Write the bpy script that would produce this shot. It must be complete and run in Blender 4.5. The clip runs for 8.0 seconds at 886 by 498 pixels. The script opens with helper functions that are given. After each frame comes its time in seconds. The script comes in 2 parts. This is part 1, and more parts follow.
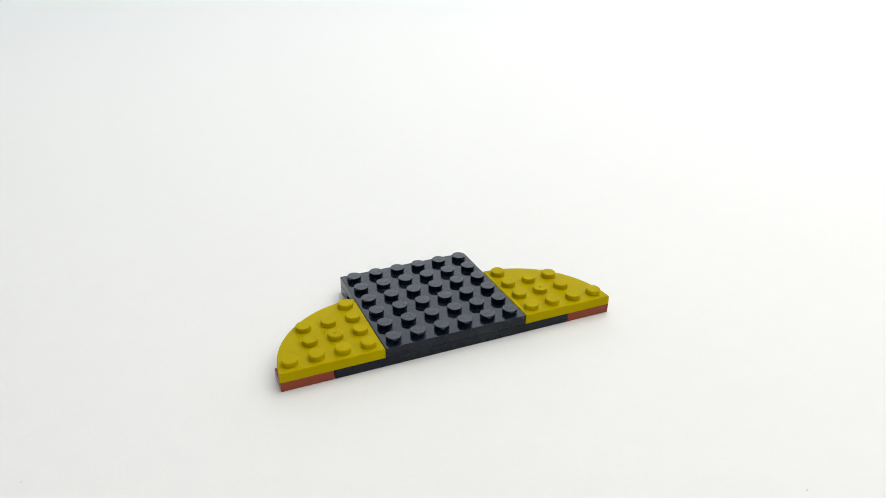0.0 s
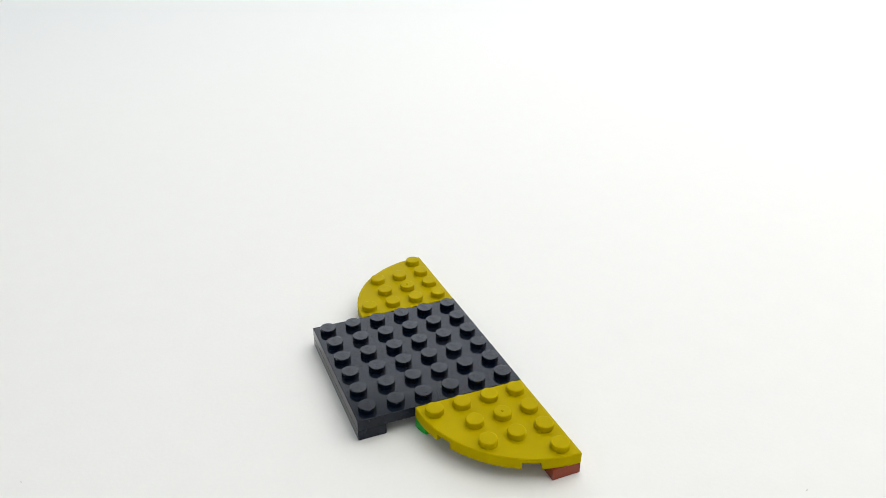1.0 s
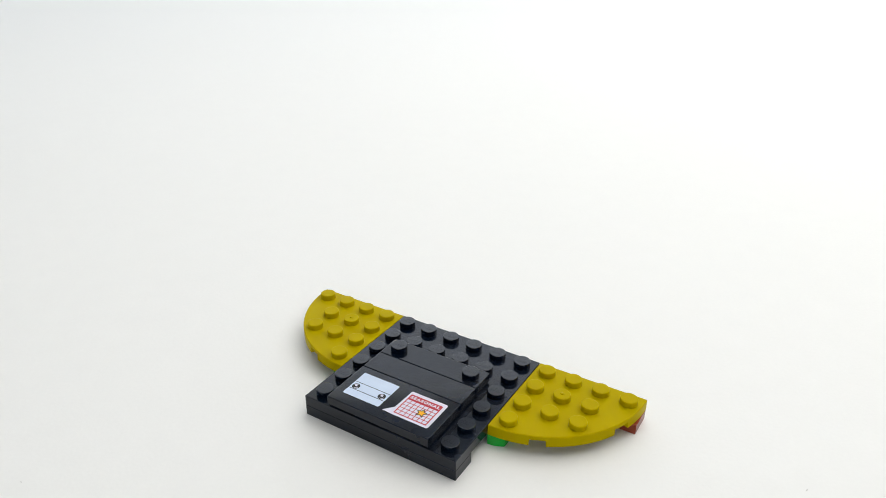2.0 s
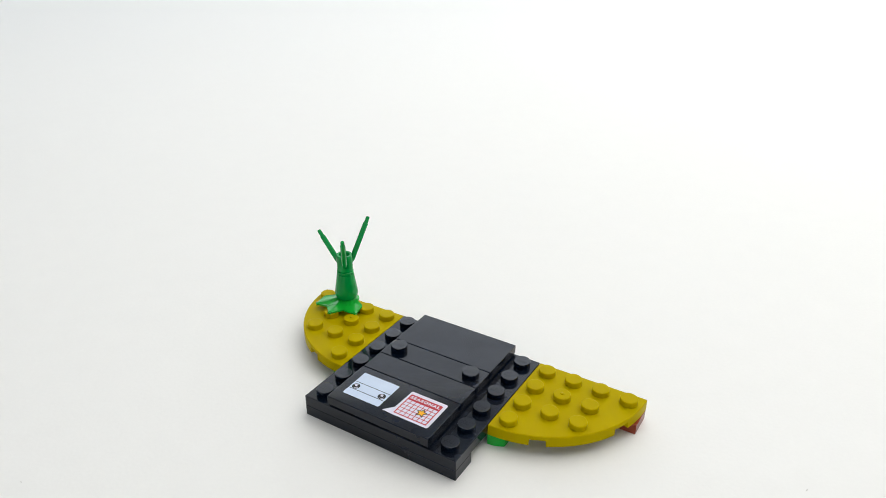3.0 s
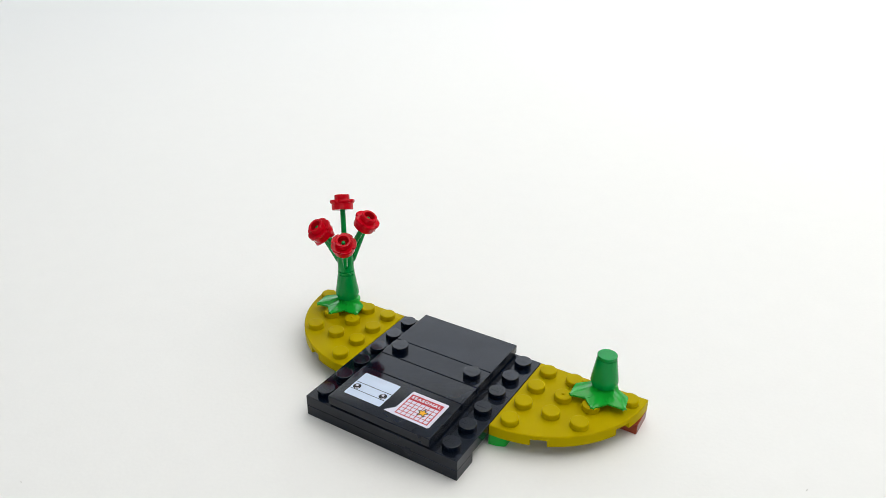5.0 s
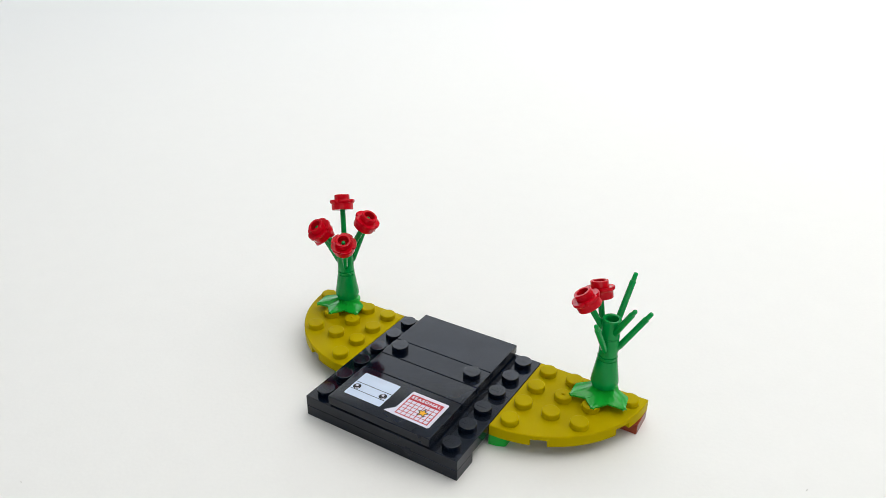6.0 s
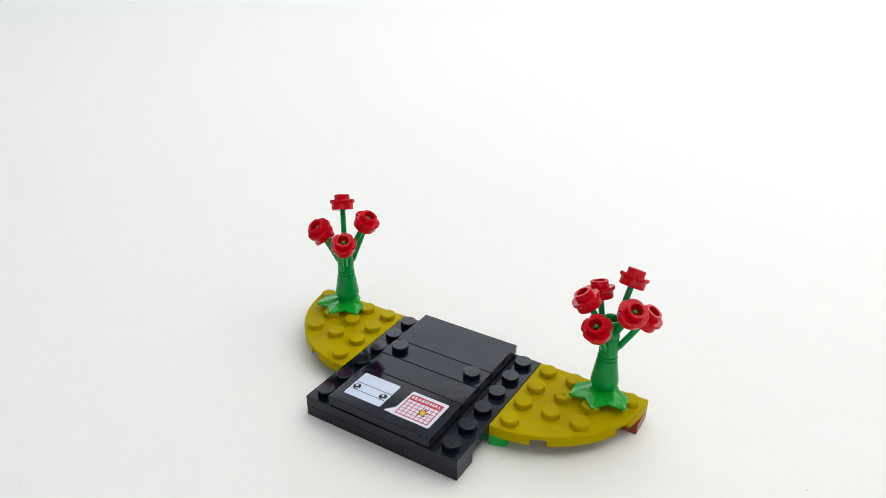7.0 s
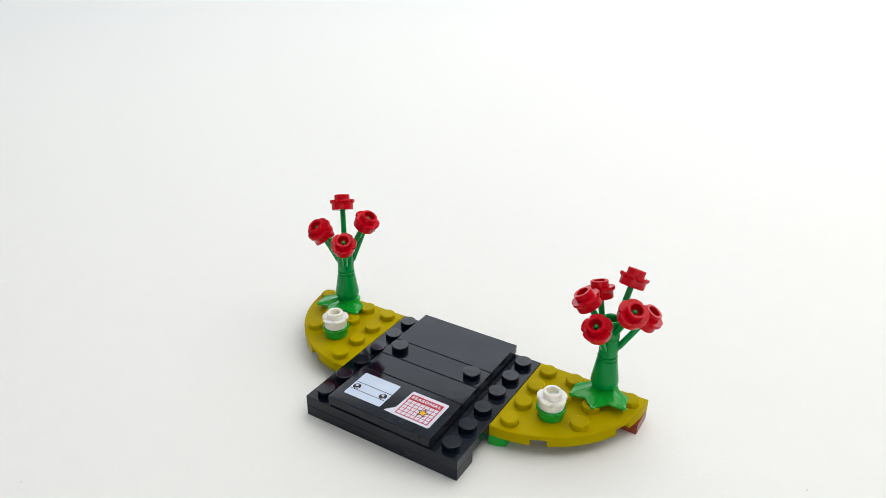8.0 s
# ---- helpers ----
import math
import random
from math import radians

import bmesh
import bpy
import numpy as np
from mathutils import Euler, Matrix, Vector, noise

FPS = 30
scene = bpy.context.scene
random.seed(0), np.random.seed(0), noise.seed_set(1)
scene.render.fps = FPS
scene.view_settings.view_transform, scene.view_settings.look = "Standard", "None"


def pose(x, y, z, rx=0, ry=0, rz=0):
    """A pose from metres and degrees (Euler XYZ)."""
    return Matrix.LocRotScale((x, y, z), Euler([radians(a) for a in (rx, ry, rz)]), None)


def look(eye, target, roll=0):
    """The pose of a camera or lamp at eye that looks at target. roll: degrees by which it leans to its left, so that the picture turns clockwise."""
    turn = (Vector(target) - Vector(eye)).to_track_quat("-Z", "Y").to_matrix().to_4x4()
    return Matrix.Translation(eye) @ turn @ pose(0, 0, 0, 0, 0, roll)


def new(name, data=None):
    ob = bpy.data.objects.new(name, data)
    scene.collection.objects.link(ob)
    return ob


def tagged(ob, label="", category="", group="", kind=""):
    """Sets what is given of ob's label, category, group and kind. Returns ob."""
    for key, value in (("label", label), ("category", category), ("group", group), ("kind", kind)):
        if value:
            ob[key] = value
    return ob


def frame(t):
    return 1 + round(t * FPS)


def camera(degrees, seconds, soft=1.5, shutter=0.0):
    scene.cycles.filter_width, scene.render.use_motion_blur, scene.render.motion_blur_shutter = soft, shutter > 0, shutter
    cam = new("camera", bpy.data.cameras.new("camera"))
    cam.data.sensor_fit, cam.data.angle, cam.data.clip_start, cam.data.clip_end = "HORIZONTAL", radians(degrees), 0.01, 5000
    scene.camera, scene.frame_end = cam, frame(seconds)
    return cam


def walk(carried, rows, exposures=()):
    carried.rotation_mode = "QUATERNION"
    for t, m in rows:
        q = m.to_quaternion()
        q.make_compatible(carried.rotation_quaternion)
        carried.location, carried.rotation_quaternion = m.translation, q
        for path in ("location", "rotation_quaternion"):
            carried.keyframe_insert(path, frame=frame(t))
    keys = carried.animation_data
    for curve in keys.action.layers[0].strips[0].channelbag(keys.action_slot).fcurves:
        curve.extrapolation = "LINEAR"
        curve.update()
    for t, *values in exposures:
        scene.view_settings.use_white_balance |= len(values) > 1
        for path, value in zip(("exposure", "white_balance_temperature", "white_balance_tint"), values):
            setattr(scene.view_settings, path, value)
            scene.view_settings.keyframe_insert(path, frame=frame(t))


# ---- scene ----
# A still camera over a white table top: a brick-built toy is turned round and finished piece by piece.
cam = camera(61.75, 8.0, soft=0.8)
EYE = pose(0.09214, -0.14213, 0.13427, 62.862, -0.313, 31.709)
walk(cam, [(0.0, EYE), (8.0, EYE)])

# ---- light ----
TURN = 31.7                                   # the room stands square to the camera
ROOM = pose(0, 0, 0, 0, 0, TURN)
TABLE_DROP = 0.74                             # the floor lies this far below the table top (z = 0)
scene.view_settings.exposure = -0.27

world = bpy.data.worlds.new("sky")
scene.world = world
world.use_nodes = True
sky = world.node_tree.nodes.new("ShaderNodeTexSky")
sky.sky_type, sky.sun_disc = "NISHITA", False
sky.sun_elevation, sky.sun_rotation = radians(40), radians(60)
world.node_tree.nodes["Background"].inputs["Strength"].default_value = 0.1
world.node_tree.links.new(sky.outputs[0], world.node_tree.nodes["Background"].inputs["Color"])


def area(name, m, width, height, watts, colour):
    data = bpy.data.lights.new(name, "AREA")
    data.shape, data.size, data.size_y = "RECTANGLE", width, height
    data.energy, data.color = watts, colour
    ob = new(name, data)
    ob.matrix_world = m
    return ob


SOUTH_A, SOUTH_Z, SOUTH_W, SOUTH_H, SOUTH_B = -0.1, 0.6, 2.6, 1.1, -2.1
area("south_window_light", ROOM @ look((SOUTH_A, SOUTH_B - 0.02, SOUTH_Z), (SOUTH_A, 0, SOUTH_Z)), SOUTH_W - 0.06, SOUTH_H - 0.06, 12.5, (1.0, 0.975, 0.93))
# unseen window light, added so black plates reflect a pale area and the far table brightens
NORTH_A, NORTH_Z, NORTH_W, NORTH_H, NORTH_B = 0.3, 0.75, 3.6, 1.42, 1.75
area("added_north_light", ROOM @ look((NORTH_A, NORTH_B + 0.02, NORTH_Z), (NORTH_A, 0, NORTH_Z)), NORTH_W - 0.06, NORTH_H - 0.06, 33, (0.91, 0.955, 1.0))
# unseen softbox, added overhead to brighten the table and the toy
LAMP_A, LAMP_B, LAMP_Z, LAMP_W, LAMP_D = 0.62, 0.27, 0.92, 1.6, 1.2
area("added_lamp_light", ROOM @ look((LAMP_A, LAMP_B, LAMP_Z - 0.012), (LAMP_A, LAMP_B, 0)), LAMP_W - 0.04, LAMP_D - 0.04, 9, (1.0, 0.968, 0.915))


# ---- materials ----
def material(name, colour, rough=0.3, grain=0.03, scale=400.0, bump=0.02, spec=0.5, rough_var=0.08, depth=0.00005, glow_in=0.0, reach=0.0016, dust=0.0):
    """Coloured plastic, paint or paper: broad and fine variation of colour and gloss, and a fine relief."""
    mat = bpy.data.materials.new(name)
    mat.use_nodes = True
    nt = mat.node_tree
    bsdf = nt.nodes["Principled BSDF"]
    coord = nt.nodes.new("ShaderNodeTexCoord")
    broad, fine = nt.nodes.new("ShaderNodeTexNoise"), nt.nodes.new("ShaderNodeTexNoise")
    broad.inputs["Scale"].default_value, fine.inputs["Scale"].default_value = scale * 0.12, scale
    fine.inputs["Detail"].default_value = 4
    mixed = nt.nodes.new("ShaderNodeMath")
    mixed.operation = "ADD"
    ramp = nt.nodes.new("ShaderNodeMapRange")
    ramp.inputs["From Min"].default_value, ramp.inputs["From Max"].default_value = 0.6, 1.4
    ramp.inputs["To Min"].default_value, ramp.inputs["To Max"].default_value = 1 - grain, 1 + grain
    tint = nt.nodes.new("ShaderNodeVectorMath")
    tint.operation = "SCALE"
    tint.inputs[0].default_value = colour
    gloss = nt.nodes.new("ShaderNodeMapRange")
    gloss.inputs["To Min"].default_value, gloss.inputs["To Max"].default_value = max(rough - rough_var, 0.02), rough + rough_var
    relief = nt.nodes.new("ShaderNodeBump")
    relief.inputs["Strength"].default_value, relief.inputs["Distance"].default_value = bump, depth
    link = nt.links.new
    for tex in (broad, fine):
        link(coord.outputs["Object"], tex.inputs["Vector"])
    link(broad.outputs[0], mixed.inputs[0])
    link(fine.outputs[0], mixed.inputs[1])
    link(mixed.outputs[0], ramp.inputs["Value"])
    link(ramp.outputs[0], tint.inputs["Scale"])
    if dust:              # sparse pale specks and smudges on a dark surface
        cells, dots, mix = nt.nodes.new("ShaderNodeTexVoronoi"), nt.nodes.new("ShaderNodeMapRange"), nt.nodes.new("ShaderNodeMix")
        cells.inputs["Scale"].default_value = 160
        dots.inputs["From Min"].default_value, dots.inputs["From Max"].default_value = 0.03, 0.02
        mix.data_type = "RGBA"
        mix.inputs["B"].default_value = (dust, dust, dust, 1)
        link(coord.outputs["Object"], cells.inputs["Vector"])
        link(cells.outputs["Distance"], dots.inputs["Value"])
        link(dots.outputs[0], mix.inputs["Factor"])
        # faint grey smudges left by handling
        cloud, film, smudge = nt.nodes.new("ShaderNodeTexNoise"), nt.nodes.new("ShaderNodeMapRange"), nt.nodes.new("ShaderNodeVectorMath")
        cloud.inputs["Scale"].default_value, cloud.inputs["Detail"].default_value = 110, 5
        film.inputs["From Min"].default_value, film.inputs["From Max"].default_value = 0.42, 0.72
        film.inputs["To Max"].default_value = 0.009
        link(coord.outputs["Object"], cloud.inputs["Vector"])
        link(cloud.outputs[0], film.inputs["Value"])
        link(tint.outputs[0], smudge.inputs[0])
        link(film.outputs[0], smudge.inputs[1])
        link(smudge.outputs[0], mix.inputs["A"])
        link(mix.outputs["Result"], bsdf.inputs["Base Color"])
    else:
        link(tint.outputs[0], bsdf.inputs["Base Color"])
    link(broad.outputs[0], gloss.inputs["Value"])
    link(gloss.outputs[0], bsdf.inputs["Roughness"])
    link(fine.outputs[0], relief.inputs["Height"])
    link(relief.outputs[0], bsdf.inputs["Normal"])
    bsdf.inputs["Specular IOR Level"].default_value = spec
    if glow_in:           # light that wanders inside pale plastic
        bsdf.inputs["Subsurface Weight"].default_value = glow_in
        bsdf.inputs["Subsurface Radius"].default_value = (1.0, 0.8, 0.25)
        bsdf.inputs["Subsurface Scale"].default_value = reach
    return mat


BLACK = material("black_plastic", (0.0015, 0.0042, 0.011), 0.09, 0.5, 420, 0.1, 0.28, 0.07, dust=0.25)
BLACK_STUD = material("black_stud_plastic", (0.0015, 0.0042, 0.011), 0.13, 0.15, 420, 0.1, 0.42, 0.05)
OLIVE = material("olive_yellow_plastic", (0.42, 0.322, 0.0), 0.35, 0.03, 350, 0.2, 0.02, glow_in=0.4, reach=0.0008)
BROWN = material("reddish_brown_plastic", (0.24, 0.045, 0.02), 0.25, 0.05, 350, 0.2, 0.25)
GREEN = material("dark_green_plastic", (0.0, 0.27, 0.05), 0.13, 0.05, 350, 0.15, 0.22, 0.05)
LEAF = material("bright_green_plastic", (0.006, 0.36, 0.03), 0.14, 0.06, 350, 0.2, 0.4, 0.06)
RED = material("red_plastic", (0.55, 0.001, 0.010), 0.09, 0.04, 350, 0.15, 0.19, 0.04)
WHITE = material("white_plastic", (0.90, 0.875, 0.80), 0.3, 0.02, 350, 0.2, glow_in=0.4)
PRINT_BLUE = material("pale_blue_print", (0.54, 0.63, 0.78), 0.3, 0.02, 600, 0.1, 0.25)
PRINT_WHITE = material("white_print", (0.63, 0.62, 0.72), 0.3, 0.02, 600, 0.1, 0.25)
PRINT_RED = material("red_print", (0.42, 0.02, 0.035), 0.3, 0.04, 600, 0.1, 0.25)
PRINT_YELLOW = material("yellow_print", (0.85, 0.42, 0.01), 0.3, 0.03, 600, 0.1, 0.25)
PRINT_BLACK = material("black_print", (0.01, 0.01, 0.012), 0.3, 0.1, 600, 0.1, 0.25)
TABLETOP = material("white_table_laminate", (0.80, 0.80, 0.785), 0.6, 0.012, 900, 0.3, 0.25, 0.1, 0.0001)
WALL = material("off_white_wall_paint", (0.82, 0.83, 0.83), 0.8, 0.03, 30, 0.3, 0.3, 0.05, 0.002)
FLOOR = material("grey_floor_covering", (0.30, 0.29, 0.27), 0.6, 0.1, 40, 0.3, 0.4, 0.1, 0.001)
LINT = material("pale_grey_lint", (0.48, 0.47, 0.45), 0.8, 0.1, 300, 0.2, 0.2)
METAL = material("grey_steel_paint", (0.35, 0.35, 0.36), 0.35, 0.05, 60, 0.2)
GLASS = bpy.data.materials.new("window_glass")
GLASS.use_nodes = True
GLASS.node_tree.nodes["Principled BSDF"].inputs["Transmission Weight"].default_value = 1.0
GLASS.node_tree.nodes["Principled BSDF"].inputs["Roughness"].default_value = 0.02
# emission for the panel of the added softbox
GLOW = bpy.data.materials.new("added_lamp_panel")
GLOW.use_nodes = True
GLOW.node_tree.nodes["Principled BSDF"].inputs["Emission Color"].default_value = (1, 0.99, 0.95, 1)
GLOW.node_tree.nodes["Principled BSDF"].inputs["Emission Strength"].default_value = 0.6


# ---- mesh helpers; toy pieces are drawn in millimetres ----
MM = 0.001


def finish(name, bm, mat, smooth=False, scale=1.0):
    if scale != 1.0:
        bmesh.ops.scale(bm, vec=(scale,) * 3, verts=bm.verts)
    bmesh.ops.recalc_face_normals(bm, faces=bm.faces)
    mesh = bpy.data.meshes.new(name)
    bm.to_mesh(mesh)
    bm.free()
    mesh.materials.append(mat)
    if smooth:
        mesh.shade_smooth()
        mesh.set_sharp_from_angle(angle=radians(smooth if smooth is not True else 40))
    return mesh


def part(name, bm, mat, parent=None, label="", at=None, smooth=True, scale=MM):
    """One mesh object, under a thing or a part."""
    return part_of(name, finish(name, bm, mat, smooth, scale), parent, label, at)


def part_of(name, mesh, parent=None, label="", at=None):
    ob = new(name, mesh)
    ob.parent = parent
    if at is not None:
        ob.matrix_basis = at
    return tagged(ob, label)


def thing(name, label, category, m=None, group=""):
    ob = new(name)
    ob.empty_display_size = 0.005
    if m is not None:
        ob.matrix_basis = m
    return tagged(ob, label, category, group)


def block(bm, x0, x1, y0, y1, z0, z1, bevel=0.0):
    made = bmesh.ops.create_cube(bm, size=1.0)["verts"]
    for v in made:
        v.co = Vector(((x0 + x1) / 2 + v.co.x * (x1 - x0), (y0 + y1) / 2 + v.co.y * (y1 - y0), (z0 + z1) / 2 + v.co.z * (z1 - z0)))
    if bevel:
        edges = list({e for v in made for e in v.link_edges})
        bmesh.ops.bevel(bm, geom=edges, offset=bevel, segments=2, profile=0.5, affect="EDGES")
    return bm


def prism(bm, outline, z0, z1):
    """An outline in the plane, raised from z0 to z1."""
    low, high = [bm.verts.new((x, y, z0)) for x, y in outline], [bm.verts.new((x, y, z1)) for x, y in outline]
    n = len(outline)
    bm.faces.new(low)
    bm.faces.new(high)
    for i in range(n):
        bm.faces.new((low[i], low[(i + 1) % n], high[(i + 1) % n], high[i]))
    return bm


def lathe(bm, profile, seg=32, ripple=None):
    """Turns a profile of (radius, height) round the z axis; ripple(i, angle) scales the radius of row i."""
    rows = []
    for i, (r, z) in enumerate(profile):
        if r < 1e-6:
            rows.append([bm.verts.new((0, 0, z))])
            continue
        row = []
        for k in range(seg):
            a = 2 * math.pi * k / seg
            f = ripple(i, a) if ripple else 1.0
            row.append(bm.verts.new((r * f * math.cos(a), r * f * math.sin(a), z)))
        rows.append(row)
    for p, q in zip(rows, rows[1:]):
        for k in range(seg):
            j = (k + 1) % seg
            if len(p) == 1 and len(q) > 1:
                bm.faces.new((p[0], q[k], q[j]))
            elif len(q) == 1 and len(p) > 1:
                bm.faces.new((p[k], p[j], q[0]))
            elif len(p) > 1:
                bm.faces.new((p[k], p[j], q[j], q[k]))
    return bm


def tube(bm, path, seg=14):
    """A rod through (point, radius) rows, closed at both ends."""
    rows = []
    for i, (p, r) in enumerate(path):
        p = Vector(p)
        ahead = Vector(path[min(i + 1, len(path) - 1)][0]) - Vector(path[max(i - 1, 0)][0])
        turn = ahead.to_track_quat("Z", "Y")
        rows.append([bm.verts.new(p + turn @ Vector((r * math.cos(2 * math.pi * k / seg), r * math.sin(2 * math.pi * k / seg), 0))) for k in range(seg)])
    for a, b in zip(rows, rows[1:]):
        for k in range(seg):
            bm.faces.new((a[k], a[(k + 1) % seg], b[(k + 1) % seg], b[k]))
    bm.faces.new(rows[0])
    bm.faces.new(rows[-1])
    return bm


# ---- the room ----
def room_box(name, a0, a1, b0, b1, z0, z1, mat, label):
    bm = block(bmesh.new(), a0, a1, b0, b1, z0, z1)
    ob = part(name, bm, mat, None, label, ROOM.copy(), False, 1.0)
    return tagged(ob, kind="structure")


A0, A1, B0, B1, Z0, Z1 = -2.4, 2.2, SOUTH_B, NORTH_B, -TABLE_DROP, 2.2
room_box("floor", A0 - 0.15, A1 + 0.15, B0 - 0.15, B1 + 0.15, Z0 - 0.1, Z0, FLOOR, "plain grey floor covering of the room")
room_box("ceiling", A0 - 0.15, A1 + 0.15, B0 - 0.15, B1 + 0.15, Z1, Z1 + 0.1, WALL, "plain off-white painted ceiling")
room_box("wall_east", A1, A1 + 0.15, B0 - 0.15, B1 + 0.15, Z0, Z1, WALL, "plain off-white painted wall")
room_box("wall_west", A0 - 0.15, A0, B0 - 0.15, B1 + 0.15, Z0, Z1, WALL, "plain off-white painted wall")


def wall_with_window(name, window_name, label, face, out, w0, w1, h0, h1):
    """A wall across the room whose inner face lies at face and that reaches outwards (out: 1 or -1), with a window from w0 to w1."""
    def slab(bm, p0, p1, near, far, z0, z1):
        b0, b1 = sorted((face + out * near, face + out * far))
        return block(bm, p0, p1, b0, b1, z0, z1)
    bm = bmesh.new()
    slab(bm, A0, w0, 0, 0.15, Z0, Z1)
    slab(bm, w1, A1, 0, 0.15, Z0, Z1)
    slab(bm, w0, w1, 0, 0.15, Z0, h0)
    slab(bm, w0, w1, 0, 0.15, h1, Z1)
    tagged(part(name, bm, WALL, None, "plain off-white painted wall with one wide window", ROOM.copy(), False, 1.0), kind="structure")
    win = tagged(thing(window_name, label, "window", ROOM.copy()), kind="structure")
    bm = bmesh.new()
    for p0, p1, z0, z1 in ((w0, w1, h0, h0 + 0.03), (w0, w1, h1 - 0.03, h1), (w0, w0 + 0.03, h0 + 0.03, h1 - 0.03), (w1 - 0.03, w1, h0 + 0.03, h1 - 0.03)):
        slab(bm, p0, p1, 0.05, 0.10, z0, z1)
    part("window_frame", bm, WHITE, win, "", None, False, 1.0)
    pane = part("pane", slab(bmesh.new(), w0 + 0.03, w1 - 0.03, 0.07, 0.076, h0 + 0.03, h1 - 0.03), GLASS, win, "", None, False, 1.0)
    pane.visible_shadow = False


# body for the added overhead light, which stays out of view
def added_lamp():
    lamp = thing("added_lamp", "unseen flat softbox added over the table to light it", "lamp", ROOM @ pose(LAMP_A, LAMP_B, LAMP_Z))
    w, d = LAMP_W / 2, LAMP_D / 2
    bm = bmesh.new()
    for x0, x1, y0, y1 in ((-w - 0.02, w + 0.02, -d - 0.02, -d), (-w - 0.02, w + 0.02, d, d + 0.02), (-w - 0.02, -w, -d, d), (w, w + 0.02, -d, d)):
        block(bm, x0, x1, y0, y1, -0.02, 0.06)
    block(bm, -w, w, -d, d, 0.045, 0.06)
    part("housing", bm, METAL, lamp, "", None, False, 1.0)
    part("diffuser", block(bmesh.new(), -w, w, -d, d, -0.008, 0.001), GLOW, lamp, "glowing panel of the added softbox", None, False, 1.0)
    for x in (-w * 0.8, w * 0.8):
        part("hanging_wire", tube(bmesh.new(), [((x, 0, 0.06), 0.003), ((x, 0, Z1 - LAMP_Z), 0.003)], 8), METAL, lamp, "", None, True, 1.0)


def table():
    top = thing("table", "large plain white table with a smooth matt top", "table", ROOM @ pose(0, 0.35, 0))
    part("tabletop", block(bmesh.new(), -1.75, 1.75, -1.25, 1.25, -0.03, 0, 0.002), TABLETOP, top, "smooth matt white table top", None, False, 1.0)
    leg = finish("leg", block(bmesh.new(), -0.03, 0.03, -0.03, 0.03, -TABLE_DROP, -0.03, 0.003), METAL)
    for a in (-1.6, 1.6):
        for b in (-1.1, 1.1):
            part_of("leg", leg, top, "grey steel leg" if a > 0 else "", pose(a, b, 0))


wall_with_window("wall_south", "window_1", "wide white-framed window behind the camera", B0, -1,
                 SOUTH_A - SOUTH_W / 2, SOUTH_A + SOUTH_W / 2, SOUTH_Z - SOUTH_H / 2, SOUTH_Z + SOUTH_H / 2)
# the window beyond the table is added for its light and never in view
wall_with_window("wall_north", "added_window", "very wide white-framed window added out of view beyond the table", B1, 1,
                 NORTH_A - NORTH_W / 2, NORTH_A + NORTH_W / 2, NORTH_Z - NORTH_H / 2, NORTH_Z + NORTH_H / 2)
added_lamp()
table()

# ---- the toy: grid cells of 8 mm, plates 3.2 mm high; u runs along the straight edge, v away from it ----
P, H, STUD = 8.0, 3.2, 1.7


def cell(u, v, level):
    """The place of a grid point on the standing toy, in metres."""
    return Vector(((u - 7) * P * MM, -(v - 3) * P * MM, level * H * MM))


def stud_mesh(mat, marks):
    soft = 0.0 if marks else 0.14
    bm = lathe(bmesh.new(), [(0, 0), (2.42, 0), (2.42, STUD - 0.18 - soft), (2.36 - 0.3 * soft, STUD - 0.05 - 0.3 * soft), (2.24 - soft, STUD), (0, STUD)], 32)
    if marks:      # the raised maker's mark on the top, as plain bars
        for x, w, d in ((-1.2, 0.5, 1.25), (-0.42, 0.55, 1.3), (0.38, 0.55, 1.3), (1.18, 0.5, 1.2)):
            block(bm, x - w / 2, x + w / 2, -d / 2, d / 2, STUD - 0.02, STUD + 0.055, 0.03)
    return finish("stud", bm, mat, 20, MM)


STUD_BLACK, STUD_OLIVE = stud_mesh(BLACK_STUD, True), stud_mesh(OLIVE, False)
STUD_DOT = finish("gate_mark", lathe(bmesh.new(), [(0, 0), (0.5, 0), (0.4, 0.2), (0.2, 0.28), (0, 0.3)], 16), OLIVE, True, MM)


def plate(name, mat, parent, u0, u1, v0, v1, level, label="", gap=0.06):
    bm = block(bmesh.new(), (u0 - 7) * P + gap, (u1 - 7) * P - gap, -(v1 - 3) * P + gap, -(v0 - 3) * P - gap, level * H + 0.01, (level + 1) * H - 0.01, 0.14)
    return part(name, bm, mat, parent, label, None, 12)


def quarter_tile(parent, side):
    """A green rounded piece tucked under the large corner plate beside the black plate."""
    cu, rad, wide = (4 if side < 0 else 10), 0.99 * P, 0.56 * P
    a0 = math.acos(wide / rad)
    arc = [a0 + (math.pi / 2 - a0) * k / 12 for k in range(13)]
    outline = [(0.05, 0.05), (wide, 0.05)] + [(max(rad * math.cos(a), 0.05), rad * math.sin(a)) for a in arc]
    bm = prism(bmesh.new(), [((cu - 7) * P + side * x, -y) for x, y in outline], 0.01, H - 0.01)
    part("quarter_tile", bm, LEAF, parent, "green rounded piece tucked under the corner plate", None, 25)


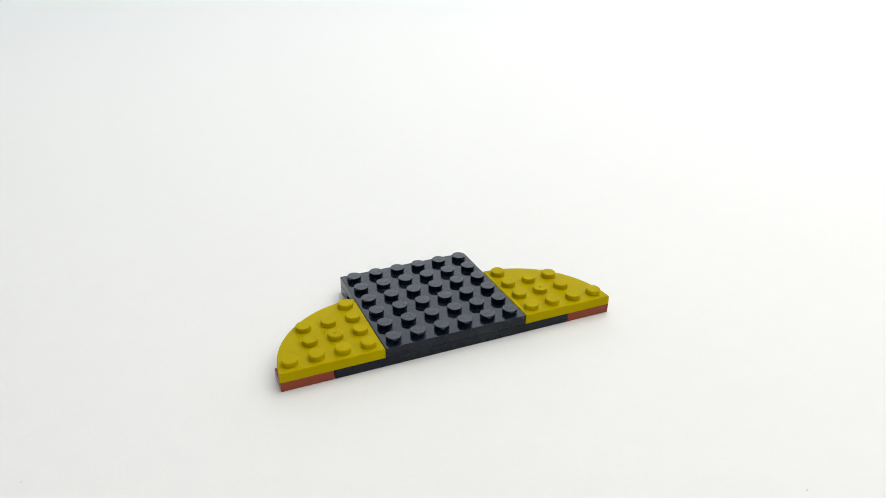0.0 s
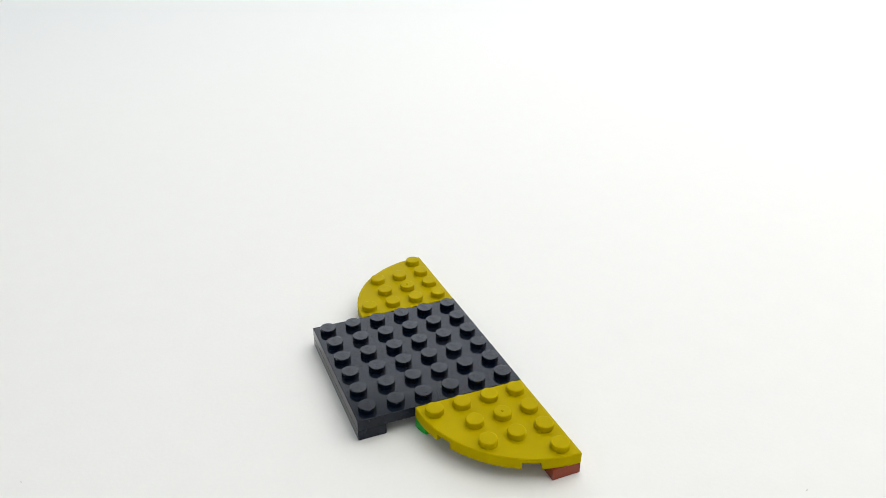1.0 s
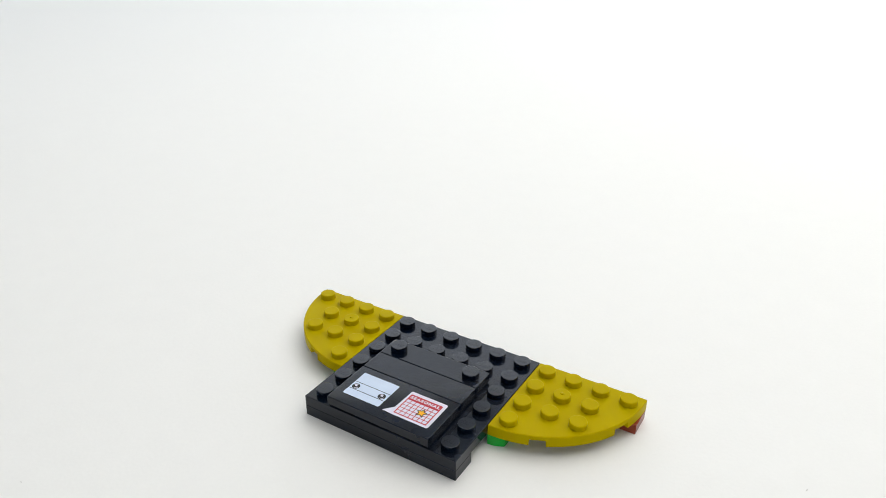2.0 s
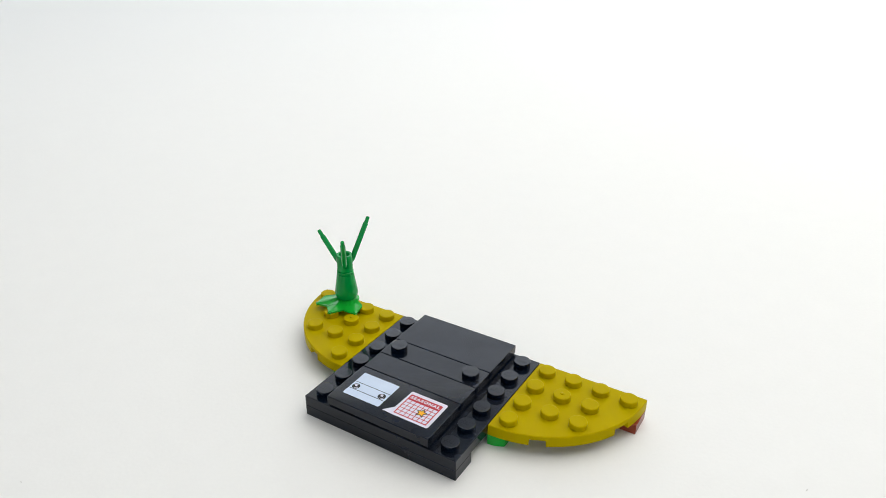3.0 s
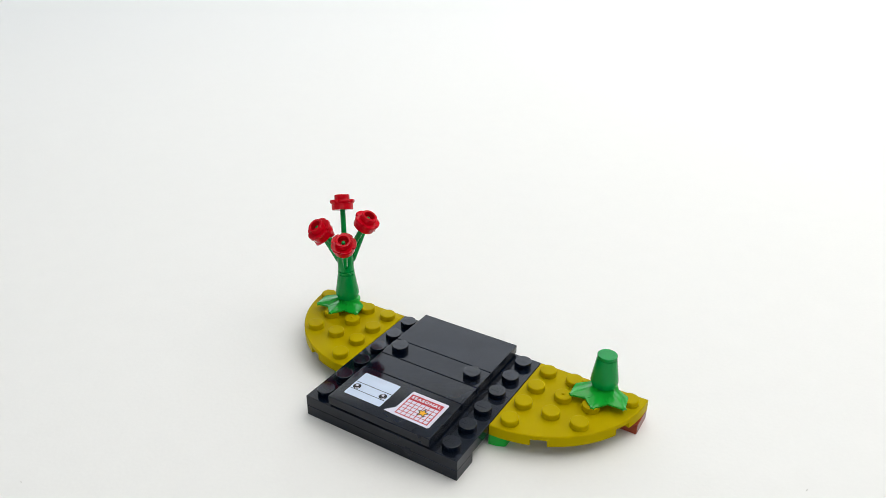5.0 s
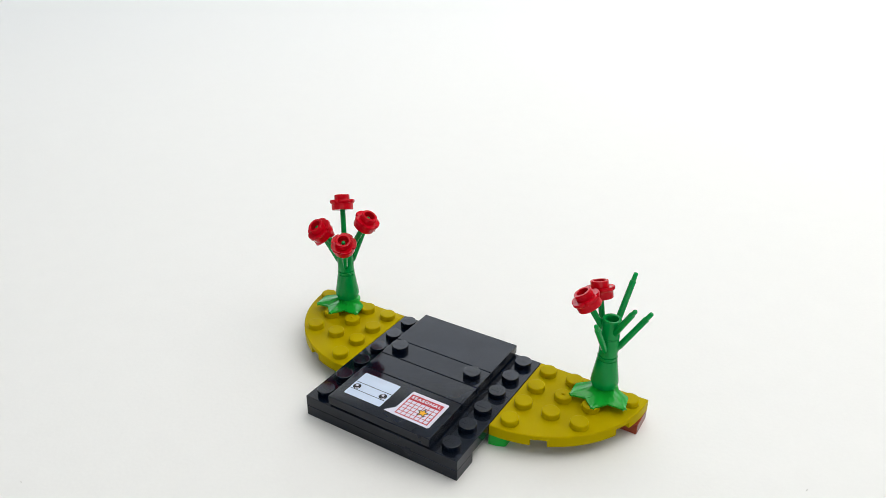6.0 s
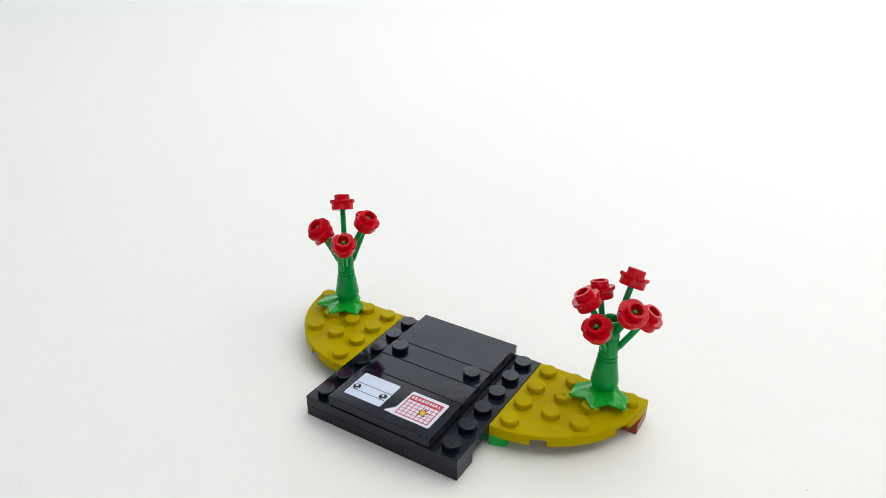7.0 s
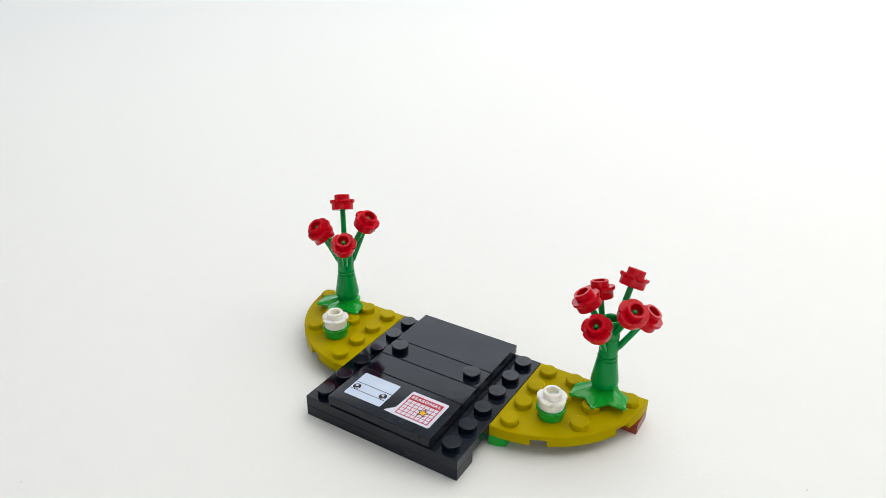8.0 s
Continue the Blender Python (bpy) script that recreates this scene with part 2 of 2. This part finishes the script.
def corner_plate(parent, side):
    """A quarter-round plate with a skirt that is notched twice; side -1 lies at low u, 1 at high u."""
    cu = 4 if side < 0 else 10
    bm = bmesh.new()
    rad, gap, lip, depth, soft = 4 * P - 0.06, 0.06, 1.9, 3.0, 0.22
    notches = ((18.5, 27.5), (62.0, 70.0))
    angles = sorted({2.0 * k for k in range(46)} | {a for pair in notches for a in pair})
    rim = [(gap, gap, None)] + [(rad * math.cos(radians(a)), rad * math.sin(radians(a)), a) for a in angles]
    rim = [(max(x, gap), max(y, gap), a) for x, y, a in rim]

    def corner(x, y, z):
        return bm.verts.new(((cu - 7) * P + side * x, 3 * P - y, z))

    def cut(a, b):
        return a is not None and b is not None and any(lo - 0.01 <= a and b <= hi + 0.01 for lo, hi in notches)
    foot, low, mid, top = [], [], [], []
    for x, y, a in rim:
        s = Vector((x - 9, y - 9)).normalized() * soft
        foot.append(corner(x, y, 0.01))
        low.append(corner(x, y, lip))
        mid.append(corner(x, y, H - soft))
        top.append(corner(x - s.x, y - s.y, H - 0.01))
    inner = {}
    for i, (x, y, a) in enumerate(rim):
        if a is not None and any(lo <= a <= hi for lo, hi in notches):
            f = 1 - depth / rad
            inner[i] = corner(x * f, y * f, lip), corner(x * f, y * f, 0.01)
    m = len(rim)
    under = []
    for i in range(m):
        j = (i + 1) % m
        bm.faces.new((low[i], low[j], mid[j], mid[i]))
        bm.faces.new((mid[i], mid[j], top[j], top[i]))
        if cut(rim[i][2], rim[j][2]):
            bm.faces.new((low[i], inner[i][0], inner[j][0], low[j]))
            bm.faces.new((inner[i][0], inner[i][1], inner[j][1], inner[j][0]))
            if under[-1] is not inner[i][1]:
                bm.faces.new((foot[i], inner[i][1], inner[i][0], low[i]))
                under.append(inner[i][1])
            under.append(inner[j][1])
            if not cut(rim[j][2], rim[(j + 1) % m][2]):
                bm.faces.new((foot[j], low[j], inner[j][0], inner[j][1]))
                under.append(foot[j])
        else:
            bm.faces.new((foot[i], foot[j], low[j], low[i]))
            if not under:
                under.append(foot[i])
            if j:
                under.append(foot[j])
    bm.faces.new(top)
    bm.faces.new(under)
    for v in [v for v in bm.verts if not v.link_faces]:
        bm.verts.remove(v)
    ob = part("corner_plate", bm, OLIVE, parent, "quarter-round olive-yellow plate with notched skirt", pose(0, 0, H * MM), 25)
    for x, y in ((0.5, 0.5), (1.5, 0.5), (2.5, 0.5), (3.5, 0.5), (0.5, 1.5), (1.5, 1.5), (2.5, 1.5), (0.5, 2.5), (1.5, 2.5), (2.5, 2.5), (0.5, 3.5)):
        part_of("stud", STUD_OLIVE, ob, "", Matrix.Translation(cell(cu + side * x, y, 1) - Vector((0, 0, 0.02 * MM))))
    part_of("gate_mark", STUD_DOT, ob, "tiny moulding dot", Matrix.Translation(cell(cu + side * 1.5, 1.5, 1) + Vector((0, 0, STUD * MM))))
    return ob


def toy_base():
    base = thing("toy_base", "toy base of black and olive-yellow studded plates on a white table", "toy base")
    main = plate("base_plate", BLACK, base, 4, 10, 0, 6, 1, "square glossy black plate with six by six studs")
    for i in range(6):
        for j in range(6):
            part_of("stud", STUD_BLACK, main, "", Matrix.Translation(cell(4.5 + i, 0.5 + j, 2) - Vector((0, 0, 0.02 * MM))))
    plate("long_plate", BLACK, base, 2, 12, 0, 2, 0, "long black plate under the straight edge")
    plate("front_plate", BLACK, base, 4, 10, 5, 6, 0, "narrow black plate under the projecting edge")
    plate("end_plate", BROWN, base, 0, 2, 0, 1, 0, "short reddish-brown plate at the tip")
    plate("end_plate", BROWN, base, 12, 14, 0, 1, 0, "short reddish-brown plate at the tip")
    for side in (-1, 1):
        quarter_tile(base, side)
    corner_plate(base, -1)
    corner_plate(base, 1)
    return base


# ---- loose pieces; each is built round its own foot ----
def tile_body(bm, w, d):
    """A flat tile w by d cells with a groove round its foot."""
    block(bm, -w * P / 2 + 0.06, w * P / 2 - 0.06, -d * P / 2 + 0.06, d * P / 2 - 0.06, 0.55, H, 0.16)
    block(bm, -w * P / 2 + 0.4, w * P / 2 - 0.4, -d * P / 2 + 0.4, d * P / 2 - 0.4, 0.01, 0.6)
    return bm


def flat_tile(w, d, label):
    t = thing("flat_tile", label, "toy tile")
    part("tile_body", tile_body(bmesh.new(), w, d), BLACK, t, "", None, 12)
    return t


def stud_tile():
    t = thing("studded_strip", "narrow black plate with one stud at each end between smooth tiles", "toy plate")
    body = part("strip_body", tile_body(bmesh.new(), 4, 1), BLACK, t, "", None, 12)
    for x in (-1.5, 1.5):
        part_of("stud", STUD_BLACK, body, "", pose(x * P * MM, 0, (H - 0.02) * MM))
    return t


def text_mesh(words, size, mat):
    data = bpy.data.curves.new("lettering", "FONT")
    data.body, data.size, data.align_x, data.align_y, data.extrude = words, size, "CENTER", "CENTER", 0.00001
    data.offset = size * 0.05
    data.space_character = 1.32
    ob = bpy.data.objects.new("lettering", data)
    scene.collection.objects.link(ob)
    bpy.context.view_layer.update()
    mesh = bpy.data.meshes.new_from_object(ob.evaluated_get(bpy.context.evaluated_depsgraph_get()))
    bpy.data.objects.remove(ob)
    mesh.materials.clear()
    mesh.materials.append(mat)
    return mesh


def printed_tile():
    t = thing("printed_tile", "black tile printed with a pale panel and red SEASONAL calendar", "toy tile")
    body = part("tile_body", tile_body(bmesh.new(), 4, 2), BLACK, t, "", None, 12)

    def pt(u, v):          # cells of the toy's grid to millimetres on the tile
        return (u - 7) * P, -(v - 5.03) * P

    def sheet(name, outline, layer, mat, label=""):
        bm = prism(bmesh.new(), [pt(u, v) for u, v in outline], H - 0.02, H + 0.012 + 0.016 * layer)
        return part(name, bm, mat, body, label, None, False)

    def rect(u0, u1, v0, v1):
        return [(u0, v0), (u1, v0), (u1, v1), (u0, v1)]

    def soft(u0, u1, v0, v1, r):
        out = []
        for cu, cv, a in ((u1 - r, v1 - r, 0), (u0 + r, v1 - r, 90), (u0 + r, v0 + r, 180), (u1 - r, v0 + r, 270)):
            out += [(cu + r * math.cos(radians(a + 18 * k)), cv + r * math.sin(radians(a + 18 * k))) for k in range(6)]
        return out
    sheet("panel_print", soft(5.31, 6.78, 4.33, 5.58, 0.05), 0, PRINT_BLUE, "pale blue printed panel")
    for v in (4.87, 5.25):
        sheet("line_print", rect(5.31, 6.78, v - 0.012, v + 0.012), 1, PRINT_BLACK)
    for u in (5.50, 6.57):
        def disc(r):
            return [(u + r * math.cos(2 * math.pi * k / 28), 5.09 + r * math.sin(2 * math.pi * k / 28)) for k in range(28)]
        sheet("knob_print", disc(0.14), 2, PRINT_BLACK, "round black knob print")
        sheet("knob_face_print", [(u - 0.01 + 0.05 * a, 5.06 + 0.042 * b) for a, b in ((-1, -1), (0.7, -1), (0.7, 0.8), (-1, 0.8))], 3, PRINT_WHITE)
        for a in (20, 200):
            fan = [(u + r * math.cos(radians(a + d)), 5.09 + r * math.sin(radians(a + d))) for r, ds in ((0.088, (0, 20, 40, 60, 80)), (0.108, (80, 60, 40, 20, 0))) for d in ds]
            sheet("knob_shine_print", fan, 3, PRINT_WHITE)
    note = [(7.28, 4.36), (7.32, 4.32), (8.65, 4.32), (8.70, 4.37), (8.70, 5.58), (8.65, 5.63), (7.33, 5.63), (6.96, 5.60), (7.24, 5.28)]
    sheet("calendar_print", note, 0, PRINT_WHITE, "white printed calendar sheet with a pointed tail")
    sheet("calendar_grid_print", rect(7.345, 8.585, 4.455, 5.53), 1, PRINT_RED, "red printed calendar frame")
    cu, cv, line = (8.56 - 7.37) / 7, (5.505 - 4.725) / 5, 0.015
    for i in range(7):
        for j in range(5):
            u, v = 7.37 + i * cu, 4.725 + j * cv
            sheet("calendar_cell_print", rect(u + line, u + cu - line, v + line, v + cv - line), 2, PRINT_WHITE)
    x, y = pt(7.965, 4.592)
    word = text_mesh("SEASONAL", 1.5 * MM, PRINT_WHITE)
    wide, tall = [max(v.co[k] for v in word.vertices) - min(v.co[k] for v in word.vertices) for k in (0, 1)]
    part_of("lettering", word, body, "white printed word SEASONAL", Matrix.Translation((x * MM, y * MM, (H + 0.046) * MM)) @ Matrix.Diagonal((9.0 * MM / wide, 1.08 * MM / tall, 1, 1)))

    def star(r):
        return [(8.15 + (r if k % 2 == 0 else r * 0.48) * math.sin(math.pi * k / 5), 5.10 - (r if k % 2 == 0 else r * 0.48) * math.cos(math.pi * k / 5)) for k in range(10)]
    sheet("star_edge_print", star(0.235), 3, PRINT_BLACK)
    sheet("star_print", star(0.155), 4, PRINT_YELLOW, "yellow printed star")
    return t


def flower_meshes(mat):
    """Cup, hollow stud and one petal of a small round flower piece."""
    cup = [(1.6, 0), (3.2, 0), (3.36, 0.1), (3.42, 0.3), (3.46, 2.1), (3.4, 2.95), (3.0, 3.05), (0, 3.05)]
    ring = [(1.6, 2.2), (2.42, 3.1), (2.42, 4.72), (2.3, 4.88), (1.72, 4.88), (1.6, 4.75), (1.6, 2.2)]
    bm = bmesh.new()
    n = 14
    rows = []
    for k in range(n + 1):
        w = 2 * k / n - 1                      # from one side of the petal to the other
        a = radians(35.6 * w)
        far = 4.02 - 0.12 * w * w - 0.5 * abs(w) ** 8
        rows.append([bm.verts.new((rr * math.cos(a), rr * math.sin(a), z)) for rr, z in
                     ((2.5, 1.9), (min(far - 0.5, 3.4), 1.95), (far - 0.25, 2.12), (far - 0.04, 2.45), (far, 2.95), (far - 0.14, 3.2), (far - 0.42, 3.2), (2.5, 3.08))])
    for p, q in zip(rows, rows[1:]):
        for k in range(8):
            bm.faces.new((p[k], p[(k + 1) % 8], q[(k + 1) % 8], q[k]))
    bm.faces.new(rows[0])
    bm.faces.new(rows[-1])
    return (finish("cup", lathe(bmesh.new(), cup, 40), mat, 28, MM), finish("hollow_stud", lathe(bmesh.new(), ring, 40), mat, 28, MM),
            finish("petal", bm, mat, 35, MM))


FLOWER_RED, FLOWER_WHITE, FLOWER_GREEN = flower_meshes(RED), flower_meshes(WHITE), flower_meshes(LEAF)


def flower(meshes, name, label, group):
    ob = thing(name, label, "toy flower", None, group)
    cup = part_of("cup", meshes[0], ob)
    part_of("hollow_stud", meshes[1], ob)
    for k in range(5):
        part_of("petal", meshes[2], cup, "", pose(0, 0, 0, 0, 0, 72 * k + 36))
    return ob


def leaf_foot():
    """A round foot with a hollow stud and three pointed leaves on one side."""
    foot = thing("leaf_foot", "bright green toy leaf rosette pressed on an olive-yellow plate", "toy leaf")
    prof = [(0, 0), (2.9, 0), (3.0, 1.1), (3.9, 1.6), (4.1, 2.0), (3.9, 2.5), (3.0, 3.0), (2.6, 3.2), (2.5, 3.4), (2.5, 4.75), (2.38, 4.9), (1.68, 4.9), (1.58, 4.75), (1.58, 2.4), (0, 2.4)]
    hub = part("hub", lathe(bmesh.new(), prof, 32), LEAF, foot)
    for az in (-162, -118, -68):
        bm = bmesh.new()
        nl, nw = 16, 8
        up, down = [], []
        for i in range(nl + 1):
            s = i / nl
            r = 1.2 + 9.0 * s
            half = 2.2 + 1.2 * s / 0.6 if s < 0.6 else 3.4 * (1 - ((s - 0.6) / 0.4) ** 1.15)
            half = max(half, 0.55)
            for j in range(nw + 1):
                w = 2 * j / nw - 1
                z = 3.1 - 0.35 * s - 0.45 * s * s - 0.38 * abs(w) ** 1.5 - 0.28 * math.sin(math.pi * abs(w)) * math.sin(math.pi * s)
                if j == nw // 2 and 7 < i < 15:         # the vein is a short groove in the outer part
                    z -= 0.2
                up.append(bm.verts.new((r, half * w, z + 0.1)))
                down.append(bm.verts.new((r, half * w * 0.96, min(z - 0.45, 1.72 + 0.1 * (1 - s)))))
        k = nw + 1
        for i in range(nl):
            for j in range(nw):
                a, b, c, d = i * k + j, i * k + j + 1, (i + 1) * k + j + 1, (i + 1) * k + j
                bm.faces.new((up[a], up[b], up[c], up[d]))
                bm.faces.new((down[a], down[d], down[c], down[b]))
            for j in (0, nw):
                a, d = i * k + j, (i + 1) * k + j
                bm.faces.new((up[a], up[d], down[d], down[a]))
        for i in (0, nl):
            for j in range(nw):
                a, b = i * k + j, i * k + j + 1
                bm.faces.new((up[a], up[b], down[b], down[a]))
        part("leaf", bm, LEAF, hub, "", pose(0, 0, 0, 0, 0, az + TURN))
    return foot


def trunk():
    prof = [(0, 0), (3.35, 0), (3.4, 0.15), (3.4, 0.95), (3.75, 1.1), (3.8, 1.35), (3.72, 2.2), (2.72, 8.55), (2.5, 8.6), (2.5, 8.78), (2.68, 8.85), (2.68, 9.5), (2.55, 9.62), (0, 9.62)]
    ob = new("trunk_cone", finish("trunk_cone", lathe(bmesh.new(), prof, 36), GREEN, True, MM))
    return tagged(ob, "dark green tapered toy cone forming a plant's trunk", "toy cone", "trunks of the two toy plants")


TIER = 5.7          # height that one stem piece adds
TIP_Z = 14.2        # usual height of a stem's tip


def stem_lines(az, reach, rise):
    """Root, bend and tip of a stem of that azimuth and reach, in millimetres from the piece's foot."""
    a = radians(az)
    out = Vector((math.cos(a), math.sin(a), 0))
    up = Vector((0, 0, 1))
    return out * 1.9 + up * 2.3, out * 3.1 + up * 3.9, out * reach + up * (TIP_Z + rise)


def stem_piece(stems):
    """A hollow ring with three slanting stems, about 120 degrees apart and a little bent."""
    t = thing("stem_piece", "dark green toy stem ring with three slanting stems", "toy stem", None, "stem rings of the two toy plants")
    prof = [(0, 0.02), (2.32, 0.02), (2.32, 0.22), (2.54, 0.3), (2.54, 4.6), (2.48, 5.55), (2.4, 5.7), (1.78, 5.7), (1.65, 5.5), (1.65, 2.6), (0, 2.6)]
    ring = part("ring", lathe(bmesh.new(), prof, 32), GREEN, t)
    for stem in stems:
        root, bend, tip = stem_lines(*stem)
        way = (tip - bend).normalized()
        rows = [(root - Vector((0, 0, 0.6)), 0.75), (root, 0.85), (bend - way * 0.5, 0.88), (bend + way * 0.6, 0.85), (tip - way * 2.4, 0.82), (tip - way * 2.2, 0.64), (tip - way * 0.35, 0.60), (tip - way * 0.1, 0.48), (tip, 0.2)]
        part("stem", tube(bmesh.new(), rows), GREEN, ring)
    return t


# ---- when and where each piece is set down ----
STEP = 1.0 / FPS
NUDGE = Matrix.Translation(ROOM.to_3x3() @ Vector((-0.0003, 0, 0)))      # the whole toy was pushed a hair aside for a while
NUDGED = (1.8, 3.55)


def held(rows):
    """Rows (time, pose) of stop motion: each pose stands until the next one."""
    out = []
    for (t, m), nxt in zip(rows, [*rows[1:], (8.0 + 2 * STEP, None)]):
        out.append((t, m))
        last = (round(nxt[0] * FPS) - 1) / FPS if nxt[1] is not None else 8.0
        if last > t + 0.5 * STEP:
            out.append((last, m))
    return out


def set_down(ob, wait, t, m):
    """Lies on the table beside the toy until t, then stands at m."""
    rows = [(0.0, wait)]
    for when in sorted({t, *[n for n in NUDGED if n > t]}):
        rows.append((when, (NUDGE @ m) if NUDGED[0] <= when < NUDGED[1] else m))
    walk(ob, held(rows))


TRAY = iter([(0.03 * i - 0.15, -0.29 - 0.03 * j) for j in range(5) for i in range(9)])


def tray():
    """The next free spot on the table behind the camera, where loose pieces wait."""
    a, b = next(TRAY)
    return ROOM @ pose(a, b, 0, 0, 0, -TURN)


def dust_speck(x, y, length, spin):
    bm = tube(bmesh.new(), [((-length / 2, 0, 0.09), 0.03), ((-length / 5, 0.06, 0.1), 0.09), ((length / 4, -0.03, 0.1), 0.08), ((length / 2, 0.05, 0.09), 0.03)], 8)
    ob = part("dust_speck", bm, LINT, None, "tiny grey dust speck lying on the white table", pose(x, y, 0, 0, 0, spin))
    tagged(ob, "", "dust")


BASE = toy_base()
TILES = [(printed_tile(), 1.3, cell(7, 5, 2)), (flat_tile(4, 1, "smooth narrow black tile behind the printed tile"), 1.55, cell(7, 3.5, 2)),
         (stud_tile(), 1.8, cell(7, 2.5, 2)), (flat_tile(4, 2, "smooth wide black tile along the base's straight edge"), 2.05, cell(7, 1, 2))]

# plants: grid place, times of foot, trunk and the two stem rings, azimuth, reach and rise of the rings' stems, times of the flowers
PLANTS = [
    dict(at=(1.5, 0.5), aside=0.0, foot=2.3, trunk=2.55, rings=((2.8, ((67.9, 9.4, 2.2), (187.9, 9.0, -1.67), (307.9, 9.35, 0.5))), (3.05, ((129.5, 9.35, 1.4), (249.5, 9.35, -1.87), (9.5, 9.1, 0.27)))),
         flowers=((3.8, 3.55, 4.3), (3.55, 3.3, 4.05))),
    dict(at=(12.5, 0.5), aside=0.00035, foot=4.55, trunk=4.8, rings=((5.05, ((-97.0, 9.35, -0.4), (14.0, 9.7, 0.6), (140.0, 8.0, 3.3))), (5.3, ((-39.0, 9.35, -0.8), (77.0, 9.35, 1.5), (196.0, 8.0, -2.6)))),
         flowers=((6.8, 6.3, 5.55), (6.55, 6.05, 5.8))),
]
BLOOMS = ((2.5, 2.5, 7.05, 7.3), (11.5, 2.5, 7.55, 7.8))

SET = []
for piece, t, place in TILES:
    SET.append((piece, t, Matrix.Translation(place)))
for plant in PLANTS:
    foot_at = cell(*plant["at"], 2) + ROOM.to_3x3() @ Vector((plant["aside"], 0, 0))
    SET.append((leaf_foot(), plant["foot"], Matrix.Translation(foot_at)))
    SET.append((trunk(), plant["trunk"], Matrix.Translation(foot_at + Vector((0, 0, H * MM)))))
    for tier, (t, stems) in enumerate(plant["rings"]):
        z = H + 9.6 + tier * TIER
        ring_at = foot_at + Vector((0, 0, z * MM))
        SET.append((stem_piece(stems), t, Matrix.Translation(ring_at)))
        for k in range(3):
            _, bend, tip = stem_lines(*stems[k])
            way = (tip - bend).normalized()
            turn = Vector((0, 0, 1)).rotation_difference(way).to_matrix().to_4x4()
            spot = ring_at + (tip - way * 4.0) * MM
            bloom = flower(FLOWER_RED, "red_flower", "small red five-petalled toy flower on a green stem", "red flowers of the two toy plants")
            SET.append((bloom, plant["flowers"][tier][k], Matrix.Translation(spot) @ turn))
for u, v, t_green, t_white in BLOOMS:
    low = flower(FLOWER_GREEN, "green_flower_base", "bright green petalled toy plate under a white flower", "green plates under the white flowers")
    high = flower(FLOWER_WHITE, "white_flower", "small white five-petalled toy flower on a green plate", "white flowers on the base")
    SET.append((low, t_green, Matrix.Translation(cell(u, v, 2)) @ pose(0, 0, 0, 0, 0, 20)))
    SET.append((high, t_white, Matrix.Translation(cell(u, v, 3)) @ pose(0, 0, 0, 0, 0, 12)))

dust_speck(0.0979, 0.0189, 0.8, 70)
dust_speck(-0.0664, -0.0808, 0.5, 20)


def motions():
    """The base is turned step by step, then every piece is set down at its time."""
    still = Matrix.Identity(4)
    turns = [(0.0, pose(-0.02438, 0.03882, 0, 0, 0, -124.8)), (0.05, pose(-0.02049, 0.03515, 0, 0, 0, -104.46)), (0.3, pose(-0.01504, 0.0266, 0, 0, 0, -77.27)),
             (0.55, pose(-0.02184, 0.01745, 0, 0, 0, -57.22)), (0.8, pose(-0.01097, 0.00822, 0, 0, 0, -35.57)), (1.05, still), (NUDGED[0], NUDGE), (NUDGED[1], still)]
    walk(BASE, held(turns))
    for piece, t, m in SET:
        set_down(piece, tray(), t, m)


motions()
